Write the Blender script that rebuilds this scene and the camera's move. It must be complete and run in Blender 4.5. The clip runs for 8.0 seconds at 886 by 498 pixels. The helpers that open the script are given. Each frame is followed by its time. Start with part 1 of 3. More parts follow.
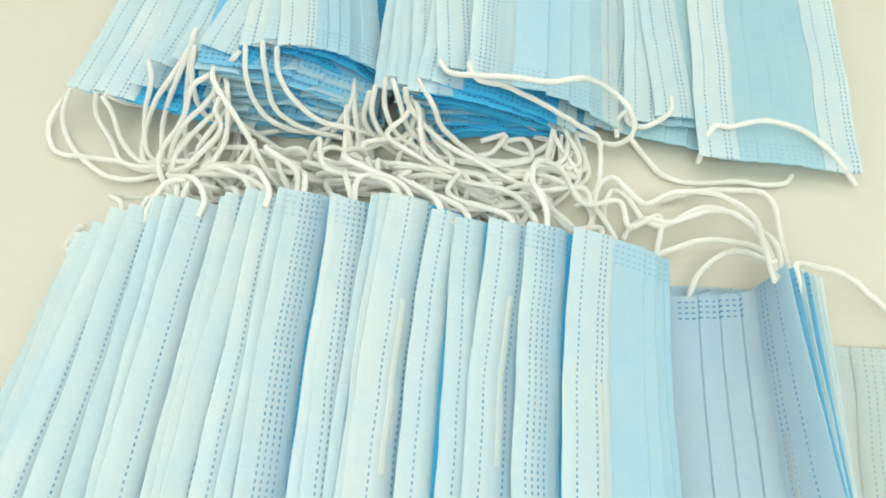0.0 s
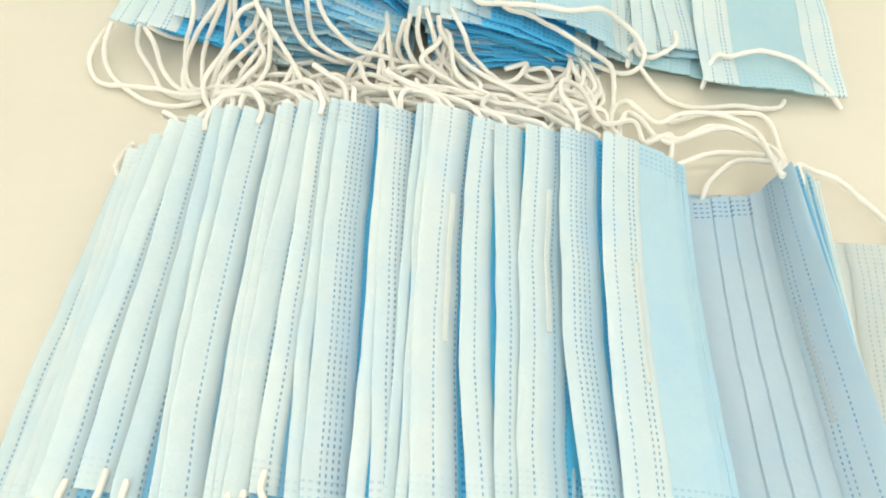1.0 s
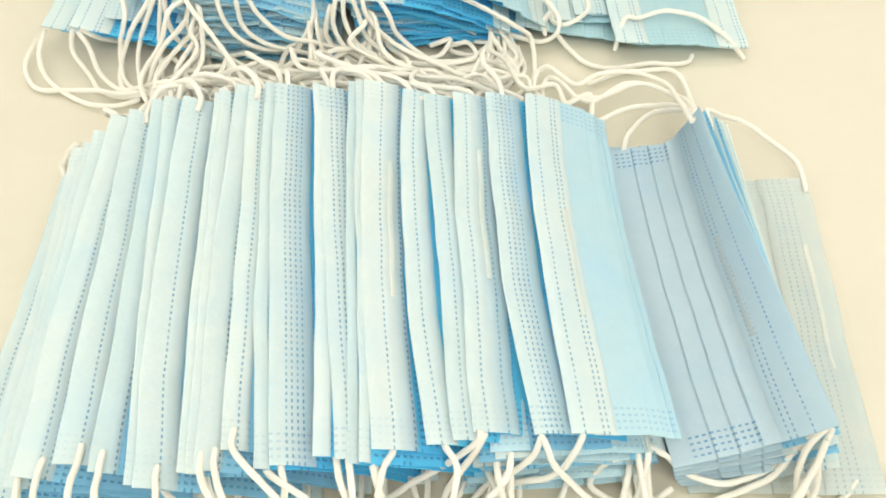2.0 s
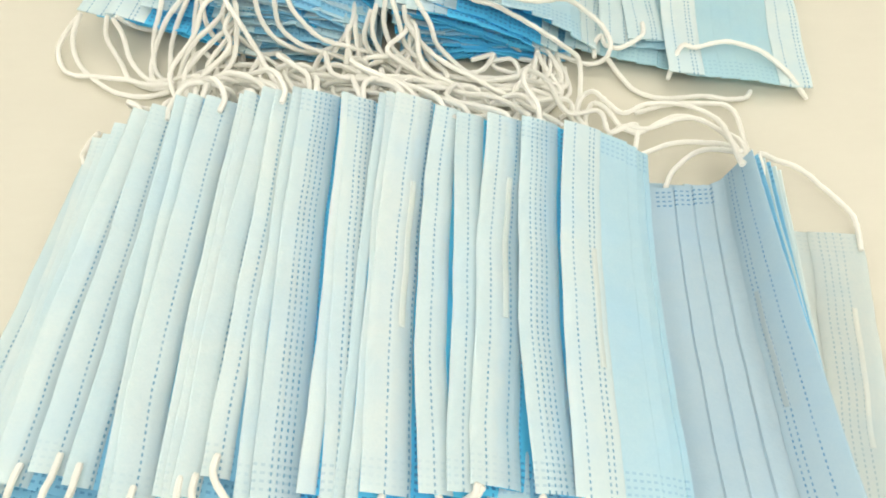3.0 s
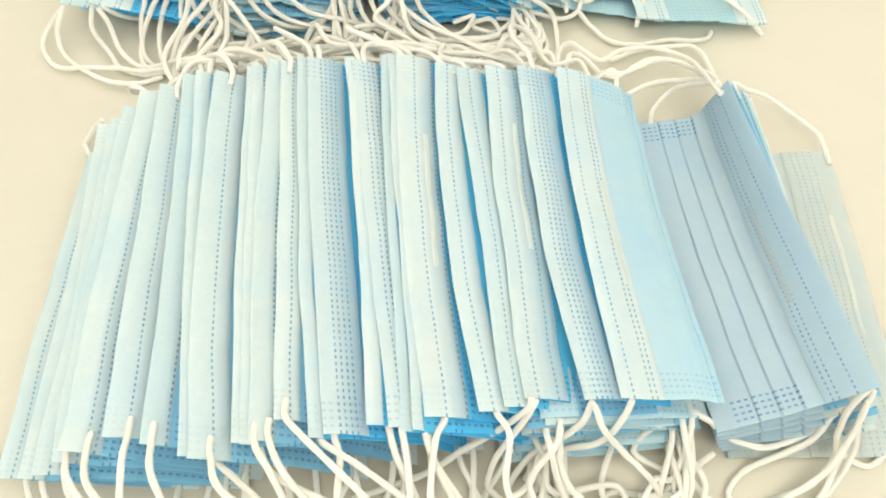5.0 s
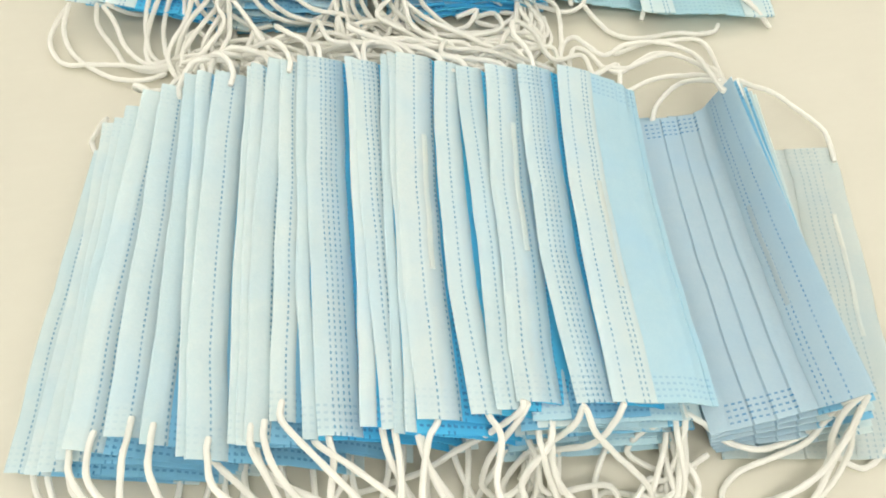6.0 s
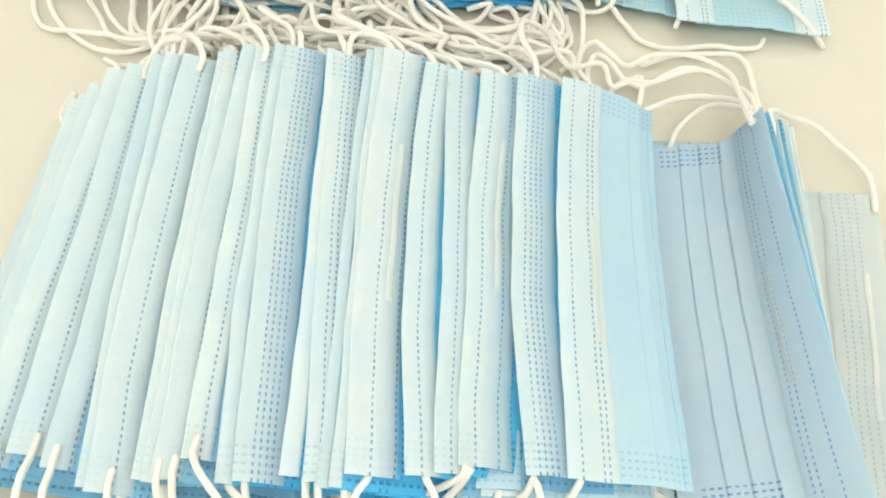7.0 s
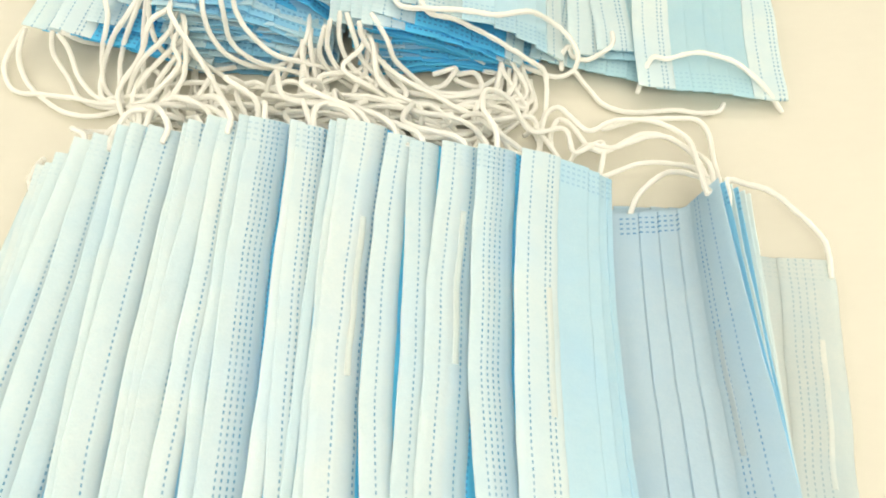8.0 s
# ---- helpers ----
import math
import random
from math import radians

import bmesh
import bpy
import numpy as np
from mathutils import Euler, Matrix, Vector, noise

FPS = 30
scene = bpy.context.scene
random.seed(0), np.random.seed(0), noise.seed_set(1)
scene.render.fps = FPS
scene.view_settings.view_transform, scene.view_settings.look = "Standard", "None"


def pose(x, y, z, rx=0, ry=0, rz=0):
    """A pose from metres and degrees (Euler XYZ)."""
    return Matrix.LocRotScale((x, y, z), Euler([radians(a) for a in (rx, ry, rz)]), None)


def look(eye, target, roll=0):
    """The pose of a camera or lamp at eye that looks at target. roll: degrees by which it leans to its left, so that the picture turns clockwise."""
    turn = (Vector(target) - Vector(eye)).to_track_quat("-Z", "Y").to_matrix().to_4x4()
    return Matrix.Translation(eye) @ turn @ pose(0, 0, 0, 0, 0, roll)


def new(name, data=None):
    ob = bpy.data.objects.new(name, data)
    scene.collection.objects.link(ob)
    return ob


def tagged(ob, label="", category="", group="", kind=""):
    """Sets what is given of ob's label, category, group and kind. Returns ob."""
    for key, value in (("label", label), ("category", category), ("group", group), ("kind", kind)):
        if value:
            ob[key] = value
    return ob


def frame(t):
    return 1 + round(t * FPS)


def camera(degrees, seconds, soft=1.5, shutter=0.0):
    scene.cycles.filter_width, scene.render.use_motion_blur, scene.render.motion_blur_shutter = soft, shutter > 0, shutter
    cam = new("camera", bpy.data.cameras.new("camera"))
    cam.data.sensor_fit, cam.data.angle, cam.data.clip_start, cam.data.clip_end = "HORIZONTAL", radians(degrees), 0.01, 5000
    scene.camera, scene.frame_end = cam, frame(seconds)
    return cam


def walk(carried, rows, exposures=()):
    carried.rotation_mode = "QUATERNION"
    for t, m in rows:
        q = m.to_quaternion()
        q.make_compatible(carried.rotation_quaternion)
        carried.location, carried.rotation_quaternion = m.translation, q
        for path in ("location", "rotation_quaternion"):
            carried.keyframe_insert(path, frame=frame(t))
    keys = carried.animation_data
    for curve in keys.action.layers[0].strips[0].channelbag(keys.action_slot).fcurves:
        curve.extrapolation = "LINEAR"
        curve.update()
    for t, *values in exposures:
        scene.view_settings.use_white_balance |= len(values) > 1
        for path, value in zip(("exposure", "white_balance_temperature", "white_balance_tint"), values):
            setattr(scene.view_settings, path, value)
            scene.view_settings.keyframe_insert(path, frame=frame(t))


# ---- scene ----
cam = camera(57.6, 8.0, soft=1.9)
PATH = [
    (0, (0.056, 0.07, 0.338), (0.036, 1.03, -1.416), -3.7),
    (0.5, (0.05, 0.029, 0.334), (0.032, 1.07, -1.373), -2.4),
    (1, (0.011, 0.013, 0.339), (0.121, 1.004, -1.395), 2.2),
    (1.5, (0.004, -0.009, 0.352), (0.234, 0.966, -1.379), 3.3),
    (1.7, (0.006, -0.014, 0.353), (0.251, 0.961, -1.377), 3.1),
    (2.8, (0.027, -0.001, 0.335), (0.143, 0.985, -1.401), 1.8),
    (3, (0.027, 0.006, 0.338), (0.142, 0.997, -1.395), 2.4),
    (3.5, (0.03, 0.01, 0.338), (0.149, 1.007, -1.391), 1.3),
    (4, (0.022, 0.01, 0.334), (0.174, 0.985, -1.405), 1.0),
    (4.5, (-0.004, 0.004, 0.334), (0.164, 0.962, -1.413), 0.9),
    (4.7, (-0.014, -0.01, 0.337), (0.205, 0.954, -1.401), 2.2),
    (5.8, (-0.019, -0.022, 0.355), (0.318, 0.9, -1.388), 8.3),
    (6, (-0.005, -0.011, 0.352), (0.216, 0.902, -1.414), 2.8),
    (6.5, (0.019, 0.011, 0.35), (0.17, 0.931, -1.419), 2.4),
    (7, (0.038, 0.024, 0.331), (0.11, 0.878, -1.476), 0.5),
    (7.5, (0.046, 0.032, 0.333), (0.116, 0.887, -1.473), 0.0),
    (8, (0.052, 0.04, 0.344), (0.15, 0.938, -1.44), 1.7),
]
EXPOSURES = [
    (0, -0.84, 6500, 3),
    (0.5, -0.81, 6750, 6),
    (1, -0.74, 7050, 10),
    (1.5, -0.68, 7250, 10),
    (3, -0.80, 7020, 10),
    (3.5, -0.75, 7000, 10),
    (4, -0.68, 7200, 10),
    (4.5, -0.68, 7250, 10),
    (6, -0.87, 6900, 10),
    (6.5, -0.86, 6820, 10),
    (7, -0.75, 6950, 10),
    (7.5, -0.74, 7000, 10),
    (8, -0.66, 7350, 10),
]
walk(cam, [(t, look(eye, target, roll)) for t, eye, target, roll in PATH], EXPOSURES)

# ---- light and exposure ----
world = bpy.data.worlds.new("room_air")
world.use_nodes = True
world.node_tree.nodes["Background"].inputs[0].default_value = (0.9, 0.95, 1.0, 1)
world.node_tree.nodes["Background"].inputs[1].default_value = 0.2
scene.world = world
# strengths of the unseen fill lights: ceiling panels and south window
RING_FILL_WATTS = 5.0
CENTRE_FILL_WATTS = 8.0
FRONT_FILL_WATTS = 36.0
WINDOW_FILL_WATTS = 24.0

# ---- materials ----


def material(name, rough=0.8):
    m = bpy.data.materials.new(name)
    m.use_nodes = True
    nt = m.node_tree
    bsdf = nt.nodes["Principled BSDF"]
    bsdf.inputs["Roughness"].default_value = rough
    return m, nt, bsdf


def node(nt, kind, **values):
    n = nt.nodes.new(kind)
    for key, value in values.items():
        if key == "operation":
            n.operation = value
        elif key == "blend_type":
            n.blend_type = value
        elif key == "data_type":
            n.data_type = value
    return n


def maths(nt, op, a, b=None):
    n = node(nt, "ShaderNodeMath", operation=op)
    for i, x in enumerate((a, b)):
        if x is None:
            continue
        if isinstance(x, (int, float)):
            n.inputs[i].default_value = x
        else:
            nt.links.new(x, n.inputs[i])
    return n.outputs[0]


def noise_tex(nt, vector, scale, detail=3.0, rough=0.6):
    n = node(nt, "ShaderNodeTexNoise")
    n.inputs["Scale"].default_value = scale
    n.inputs["Detail"].default_value = detail
    n.inputs["Roughness"].default_value = rough
    nt.links.new(vector, n.inputs["Vector"])
    return n.outputs["Fac"]


def mix_rgb(nt, fac, a, b, blend="MIX"):
    n = node(nt, "ShaderNodeMix", data_type="RGBA", blend_type=blend)
    for sock, x in ((n.inputs[0], fac), (n.inputs[6], a), (n.inputs[7], b)):
        if isinstance(x, (int, float)):
            sock.default_value = x
        elif isinstance(x, tuple):
            sock.default_value = (*x, 1)
        else:
            nt.links.new(x, sock)
    return n.outputs[2]


def dash_rows(nt, along, across, rows, pitch, share, half):
    """1 inside the embossed dashes of the given rows, else 0."""
    gate = maths(nt, "LESS_THAN", maths(nt, "FRACT", maths(nt, "DIVIDE", along, pitch)), share)
    total = None
    for r in rows:
        near = maths(nt, "LESS_THAN", maths(nt, "ABSOLUTE", maths(nt, "SUBTRACT", across, r)), half)
        total = near if total is None else maths(nt, "MAXIMUM", total, near)
    return maths(nt, "MULTIPLY", gate, total)


def fabric(name, colour, dash_colour, rows=(), welds=0.0, through_light=0.5, weld_depth=1.0, weld_from=0.0, sheer=None):
    """Spun-bonded mask cloth; u across and v along the mask, in metres, come from the UV map."""
    m, nt, bsdf = material(name, 0.88)
    uv = node(nt, "ShaderNodeUVMap")
    sep = node(nt, "ShaderNodeSeparateXYZ")
    nt.links.new(uv.outputs[0], sep.inputs[0])
    u, v = sep.outputs[0], sep.outputs[1]
    coords = node(nt, "ShaderNodeTexCoord").outputs["Object"]
    info = node(nt, "ShaderNodeObjectInfo").outputs["Random"]
    grain = noise_tex(nt, coords, 900.0, 2.0)
    blotch = noise_tex(nt, coords, 55.0, 3.0)
    crease = noise_tex(nt, coords, 170.0, 4.0)
    dark = tuple(c * k for c, k in zip(colour, (0.80, 0.89, 0.94)))
    light = tuple(min(0.92, c * k) for c, k in zip(colour, (1.14, 1.06, 1.03)))
    shade = maths(nt, "ADD", maths(nt, "MULTIPLY", maths(nt, "ADD", grain, crease), 0.35), maths(nt, "MULTIPLY", blotch, 0.35))
    shade = maths(nt, "ADD", shade, maths(nt, "MULTIPLY", maths(nt, "SUBTRACT", info, 0.35), 0.5))
    base = mix_rgb(nt, shade, dark, light)
    cloud = node(nt, "ShaderNodeMapRange")
    cloud.inputs[1].default_value, cloud.inputs[2].default_value = 0.45, 0.72
    nt.links.new(noise_tex(nt, coords, 26.0, 2.0), cloud.inputs[0])
    base = mix_rgb(nt, maths(nt, "MULTIPLY", cloud.outputs[0], 0.5), base, tuple(c * k for c, k in zip(colour, (0.88, 0.96, 1.03))))
    dash = None
    if rows:
        dash = dash_rows(nt, v, u, rows, 0.0026, 0.50, 0.00034)
    if welds:
        ends = [0.003, 0.0058, 0.0086, 0.0114]
        near = dash_rows(nt, u, v, ends, 0.0029, 0.55, 0.00048)
        far = dash_rows(nt, u, maths(nt, "SUBTRACT", welds, v), ends, 0.0029, 0.55, 0.00048)
        both = maths(nt, "MULTIPLY", maths(nt, "MAXIMUM", near, far), weld_depth)
        if weld_from:
            both = maths(nt, "MULTIPLY", both, maths(nt, "GREATER_THAN", u, weld_from))
        dash = both if dash is None else maths(nt, "MAXIMUM", dash, both)
    height = maths(nt, "ADD", maths(nt, "MULTIPLY", grain, 0.35), maths(nt, "MULTIPLY", crease, 1.4))
    if dash is not None:
        worn = maths(nt, "MULTIPLY", dash, maths(nt, "ADD", 0.35, maths(nt, "MULTIPLY", noise_tex(nt, coords, 120.0, 1.0), 0.9)))
        base = mix_rgb(nt, worn, base, dash_colour)
        height = maths(nt, "SUBTRACT", height, dash)
    nt.links.new(base, bsdf.inputs["Base Color"])
    bump = node(nt, "ShaderNodeBump")
    bump.inputs["Strength"].default_value = 0.35
    bump.inputs["Distance"].default_value = 0.0004
    nt.links.new(height, bump.inputs["Height"])
    nt.links.new(bump.outputs[0], bsdf.inputs["Normal"])
    bsdf.inputs["Specular IOR Level"].default_value = 0.25
    clear = node(nt, "ShaderNodeBsdfTranslucent")
    nt.links.new(base, clear.inputs[0])
    nt.links.new(bump.outputs[0], clear.inputs[1])
    blend = node(nt, "ShaderNodeMixShader")
    blend.inputs[0].default_value = through_light
    nt.links.new(bsdf.outputs[0], blend.inputs[1])
    nt.links.new(clear.outputs[0], blend.inputs[2])
    result = blend.outputs[0]
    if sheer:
        # past the fold the single ply is see-through; panel blue partly stands for shade
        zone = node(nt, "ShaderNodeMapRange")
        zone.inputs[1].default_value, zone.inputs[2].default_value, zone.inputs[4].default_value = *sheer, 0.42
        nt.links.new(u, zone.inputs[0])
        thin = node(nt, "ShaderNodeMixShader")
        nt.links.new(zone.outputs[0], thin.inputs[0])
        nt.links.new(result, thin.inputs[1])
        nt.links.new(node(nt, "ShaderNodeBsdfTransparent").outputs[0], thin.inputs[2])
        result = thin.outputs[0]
    nt.links.new(result, nt.nodes["Material Output"].inputs[0])
    return m


LENGTH = 0.176
PALE = (0.71, 0.83, 0.835)
# cloth blue, saturated further to hold the light bounced inside the gaps
BOUNCE_BLUE = (0.12, 0.66, 0.96)
DASH = (0.14, 0.38, 0.53)
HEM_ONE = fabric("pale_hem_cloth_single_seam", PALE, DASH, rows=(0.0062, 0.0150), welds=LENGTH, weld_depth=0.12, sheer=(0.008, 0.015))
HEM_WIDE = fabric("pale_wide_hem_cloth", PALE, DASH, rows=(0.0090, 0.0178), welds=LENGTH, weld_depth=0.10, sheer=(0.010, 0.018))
HEM_END = fabric("pale_hem_cloth_open_mask", PALE, DASH, rows=(0.0058, 0.0138, 0.0160))
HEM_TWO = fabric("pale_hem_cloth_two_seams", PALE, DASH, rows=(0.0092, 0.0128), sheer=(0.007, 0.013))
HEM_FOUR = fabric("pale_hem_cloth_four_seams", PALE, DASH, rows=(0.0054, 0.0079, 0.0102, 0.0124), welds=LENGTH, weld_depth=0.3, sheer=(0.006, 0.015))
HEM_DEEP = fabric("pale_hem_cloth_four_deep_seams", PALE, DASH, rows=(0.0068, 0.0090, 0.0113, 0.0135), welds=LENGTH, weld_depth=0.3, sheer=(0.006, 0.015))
HEM_LOW = fabric("pale_lower_hem_cloth", PALE, DASH, rows=(0.0045,))
PANEL = fabric("blue_panel_cloth", BOUNCE_BLUE, (0.08, 0.32, 0.60), rows=(0.0178, 0.0204), welds=LENGTH)
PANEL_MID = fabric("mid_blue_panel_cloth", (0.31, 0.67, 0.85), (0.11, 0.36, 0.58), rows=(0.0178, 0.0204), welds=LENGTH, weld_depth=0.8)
PANEL_LIGHT = fabric("light_blue_panel_cloth", (0.59, 0.80, 0.86), (0.22, 0.48, 0.66), welds=LENGTH, weld_depth=0.5)
PANEL_PALE = fabric("pale_blue_panel_cloth", (0.50, 0.73, 0.79), (0.30, 0.54, 0.66), welds=LENGTH, weld_depth=0.5)
PANEL_GREY = fabric("grey_blue_panel_cloth", (0.56, 0.72, 0.79), (0.13, 0.36, 0.58), welds=LENGTH, weld_from=0.0295)
PANEL_SEAM = fabric("grey_blue_hem_cloth", (0.56, 0.72, 0.79), (0.15, 0.38, 0.60), rows=(0.0095, 0.0165, 0.0190))
WHITE = fabric("white_inner_cloth", (0.69, 0.77, 0.75), (0.40, 0.55, 0.60), rows=(0.0105, 0.0140, 0.0175, 0.0208), welds=LENGTH, weld_depth=0.25)

WIRE = fabric("nose_wire_cover", (0.77, 0.83, 0.79), DASH)
WIRE_GREY = fabric("grey_nose_wire_cover", (0.54, 0.66, 0.70), DASH)


def cord_material():
    m, nt, bsdf = material("white_elastic_cord", 0.8)
    coords = node(nt, "ShaderNodeTexCoord").outputs["Object"]
    knit = noise_tex(nt, coords, 1400.0, 2.0)
    patch = noise_tex(nt, coords, 70.0, 2.0)
    base = mix_rgb(nt, maths(nt, "ADD", maths(nt, "MULTIPLY", knit, 0.5), maths(nt, "MULTIPLY", patch, 0.5)), (0.85, 0.855, 0.80), (0.92, 0.92, 0.87))
    nt.links.new(base, bsdf.inputs["Base Color"])
    bump = node(nt, "ShaderNodeBump")
    bump.inputs["Strength"].default_value = 0.5
    bump.inputs["Distance"].default_value = 0.0004
    nt.links.new(knit, bump.inputs["Height"])
    nt.links.new(bump.outputs[0], bsdf.inputs["Normal"])
    bsdf.inputs["Specular IOR Level"].default_value = 0.2
    clear = node(nt, "ShaderNodeBsdfTranslucent")
    nt.links.new(base, clear.inputs[0])
    blend = node(nt, "ShaderNodeMixShader")
    blend.inputs[0].default_value = 0.42
    nt.links.new(bsdf.outputs[0], blend.inputs[1])
    nt.links.new(clear.outputs[0], blend.inputs[2])
    nt.links.new(blend.outputs[0], nt.nodes["Material Output"].inputs[0])
    return m


def plain(name, dark, light, scale, rough=0.6, bump_by=0.1, stretch=(1, 1, 1), speck=0.0):
    m, nt, bsdf = material(name, rough)
    coords = node(nt, "ShaderNodeTexCoord").outputs["Object"]
    mapping = node(nt, "ShaderNodeMapping")
    mapping.inputs["Scale"].default_value = stretch
    nt.links.new(coords, mapping.inputs[0])
    coarse = noise_tex(nt, mapping.outputs[0], scale, 4.0)
    fine = noise_tex(nt, mapping.outputs[0], scale * 14, 3.0)
    base = mix_rgb(nt, maths(nt, "ADD", maths(nt, "MULTIPLY", coarse, 0.65), maths(nt, "MULTIPLY", fine, 0.35)), dark, light)
    if speck:
        cell = node(nt, "ShaderNodeTexVoronoi")
        cell.inputs["Scale"].default_value = 30.0
        nt.links.new(coords, cell.inputs["Vector"])
        pick = node(nt, "ShaderNodeSeparateColor")
        nt.links.new(cell.outputs["Color"], pick.inputs[0])
        spot = maths(nt, "MULTIPLY", maths(nt, "LESS_THAN", cell.outputs["Distance"], 0.018), maths(nt, "GREATER_THAN", pick.outputs[0], 0.86))
        base = mix_rgb(nt, maths(nt, "MULTIPLY", spot, speck), base, (0.25, 0.21, 0.14))
    nt.links.new(base, bsdf.inputs["Base Color"])
    bump = node(nt, "ShaderNodeBump")
    bump.inputs["Strength"].default_value = bump_by
    bump.inputs["Distance"].default_value = 0.001
    nt.links.new(fine, bump.inputs["Height"])
    nt.links.new(bump.outputs[0], bsdf.inputs["Normal"])
    return m


CORD = cord_material()
LAMINATE = plain("cream_laminate", (0.465, 0.455, 0.375), (0.53, 0.52, 0.435), 5.0, 0.42, 0.04, (1.0, 3.0, 1.0), 0.7)
STEEL = plain("painted_steel", (0.30, 0.31, 0.32), (0.38, 0.39, 0.40), 20, 0.4)
PLASTER = plain("white_plaster", (0.80, 0.79, 0.76), (0.86, 0.85, 0.82), 2.0, 0.9)
FLOORING = plain("grey_floor_paint", (0.30, 0.30, 0.29), (0.40, 0.40, 0.38), 3.0, 0.5)
# glow of the unseen fill panels
GLOW, _nt, _b = material("fill_panel_diffuser")
_b.inputs["Emission Color"].default_value = (1, 0.98, 0.95, 1)
_b.inputs["Emission Strength"].default_value = 4.0

# ---- mesh helpers ----


def mesh_object(name, verts, faces, mat, parent=None, label="", uvs=None, smooth=True):
    me = bpy.data.meshes.new(name)
    me.from_pydata([tuple(map(float, p)) for p in verts], [], faces)
    if uvs is not None:
        layer = me.uv_layers.new(name="UVMap")
        idx = np.zeros(len(me.loops), dtype=np.int32)
        me.loops.foreach_get("vertex_index", idx)
        layer.data.foreach_set("uv", np.asarray(uvs, dtype=np.float32)[idx].ravel())
    if smooth:
        me.set_sharp_from_angle(angle=radians(38))
    if smooth:
        me.polygons.foreach_set("use_smooth", [True] * len(me.polygons))
    me.materials.append(mat)
    ob = new(name, me)
    if parent is not None:
        ob.parent = parent
    if label:
        ob["label"] = label
    return ob


def box(name, size, centre, mat, parent=None, bevel=0.004, label=""):
    bm = bmesh.new()
    bmesh.ops.create_cube(bm, size=1.0)
    for vert in bm.verts:
        vert.co = Vector([vert.co[i] * size[i] + centre[i] for i in range(3)])
    if bevel:
        bmesh.ops.bevel(bm, geom=bm.edges[:], offset=bevel, segments=2, affect="EDGES")
    me = bpy.data.meshes.new(name)
    bm.to_mesh(me)
    bm.free()
    me.materials.append(mat)
    ob = new(name, me)
    if parent is not None:
        ob.parent = parent
    if label:
        ob["label"] = label
    return ob


def sheet(name, top, uv, thick, mat, parent, label=""):
    """A closed cloth sheet under the grid top[i, j] of points."""
    nu, nv, _ = top.shape
    du = np.gradient(top, axis=0)
    dv = np.gradient(top, axis=1)
    n = np.cross(du, dv)
    n /= np.linalg.norm(n, axis=2, keepdims=True) + 1e-12
    n *= np.sign(n[..., 2:3] + 1e-9)
    low = top - n * thick
    low[..., 2] = np.maximum(low[..., 2], 0.0004)
    verts = np.concatenate([top.reshape(-1, 3), low.reshape(-1, 3)])
    uvs = np.concatenate([uv.reshape(-1, 2)] * 2)
    k = nu * nv

    def at(i, j):
        return i * nv + j

    faces = []
    for i in range(nu - 1):
        for j in range(nv - 1):
            a, b, c, d = at(i, j), at(i + 1, j), at(i + 1, j + 1), at(i, j + 1)
            faces += [(a, b, c, d), (k + d, k + c, k + b, k + a)]
    for i in range(nu - 1):
        faces += [(at(i, 0), k + at(i, 0), k + at(i + 1, 0), at(i + 1, 0)), (at(i + 1, nv - 1), k + at(i + 1, nv - 1), k + at(i, nv - 1), at(i, nv - 1))]
    for j in range(nv - 1):
        faces += [(at(0, j + 1), k + at(0, j + 1), k + at(0, j), at(0, j)), (at(nu - 1, j), k + at(nu - 1, j), k + at(nu - 1, j + 1), at(nu - 1, j + 1))]
    return mesh_object(name, verts, faces, mat, parent, label, uvs)


def spline(points, per=7):
    p = [np.array(q, float) for q in points]
    p = [2 * p[0] - p[1]] + p + [2 * p[-1] - p[-2]]
    out = []
    for i in range(1, len(p) - 2):
        for k in range(per):
            t = k / per
            out.append(0.5 * (2 * p[i] + (p[i + 1] - p[i - 1]) * t + (2 * p[i - 1] - 5 * p[i] + 4 * p[i + 1] - p[i + 2]) * t * t + (3 * p[i] - p[i - 1] - 3 * p[i + 1] + p[i + 2]) * t ** 3))
    out.append(p[-2])
    return np.array(out)


CORD_R = 0.00145


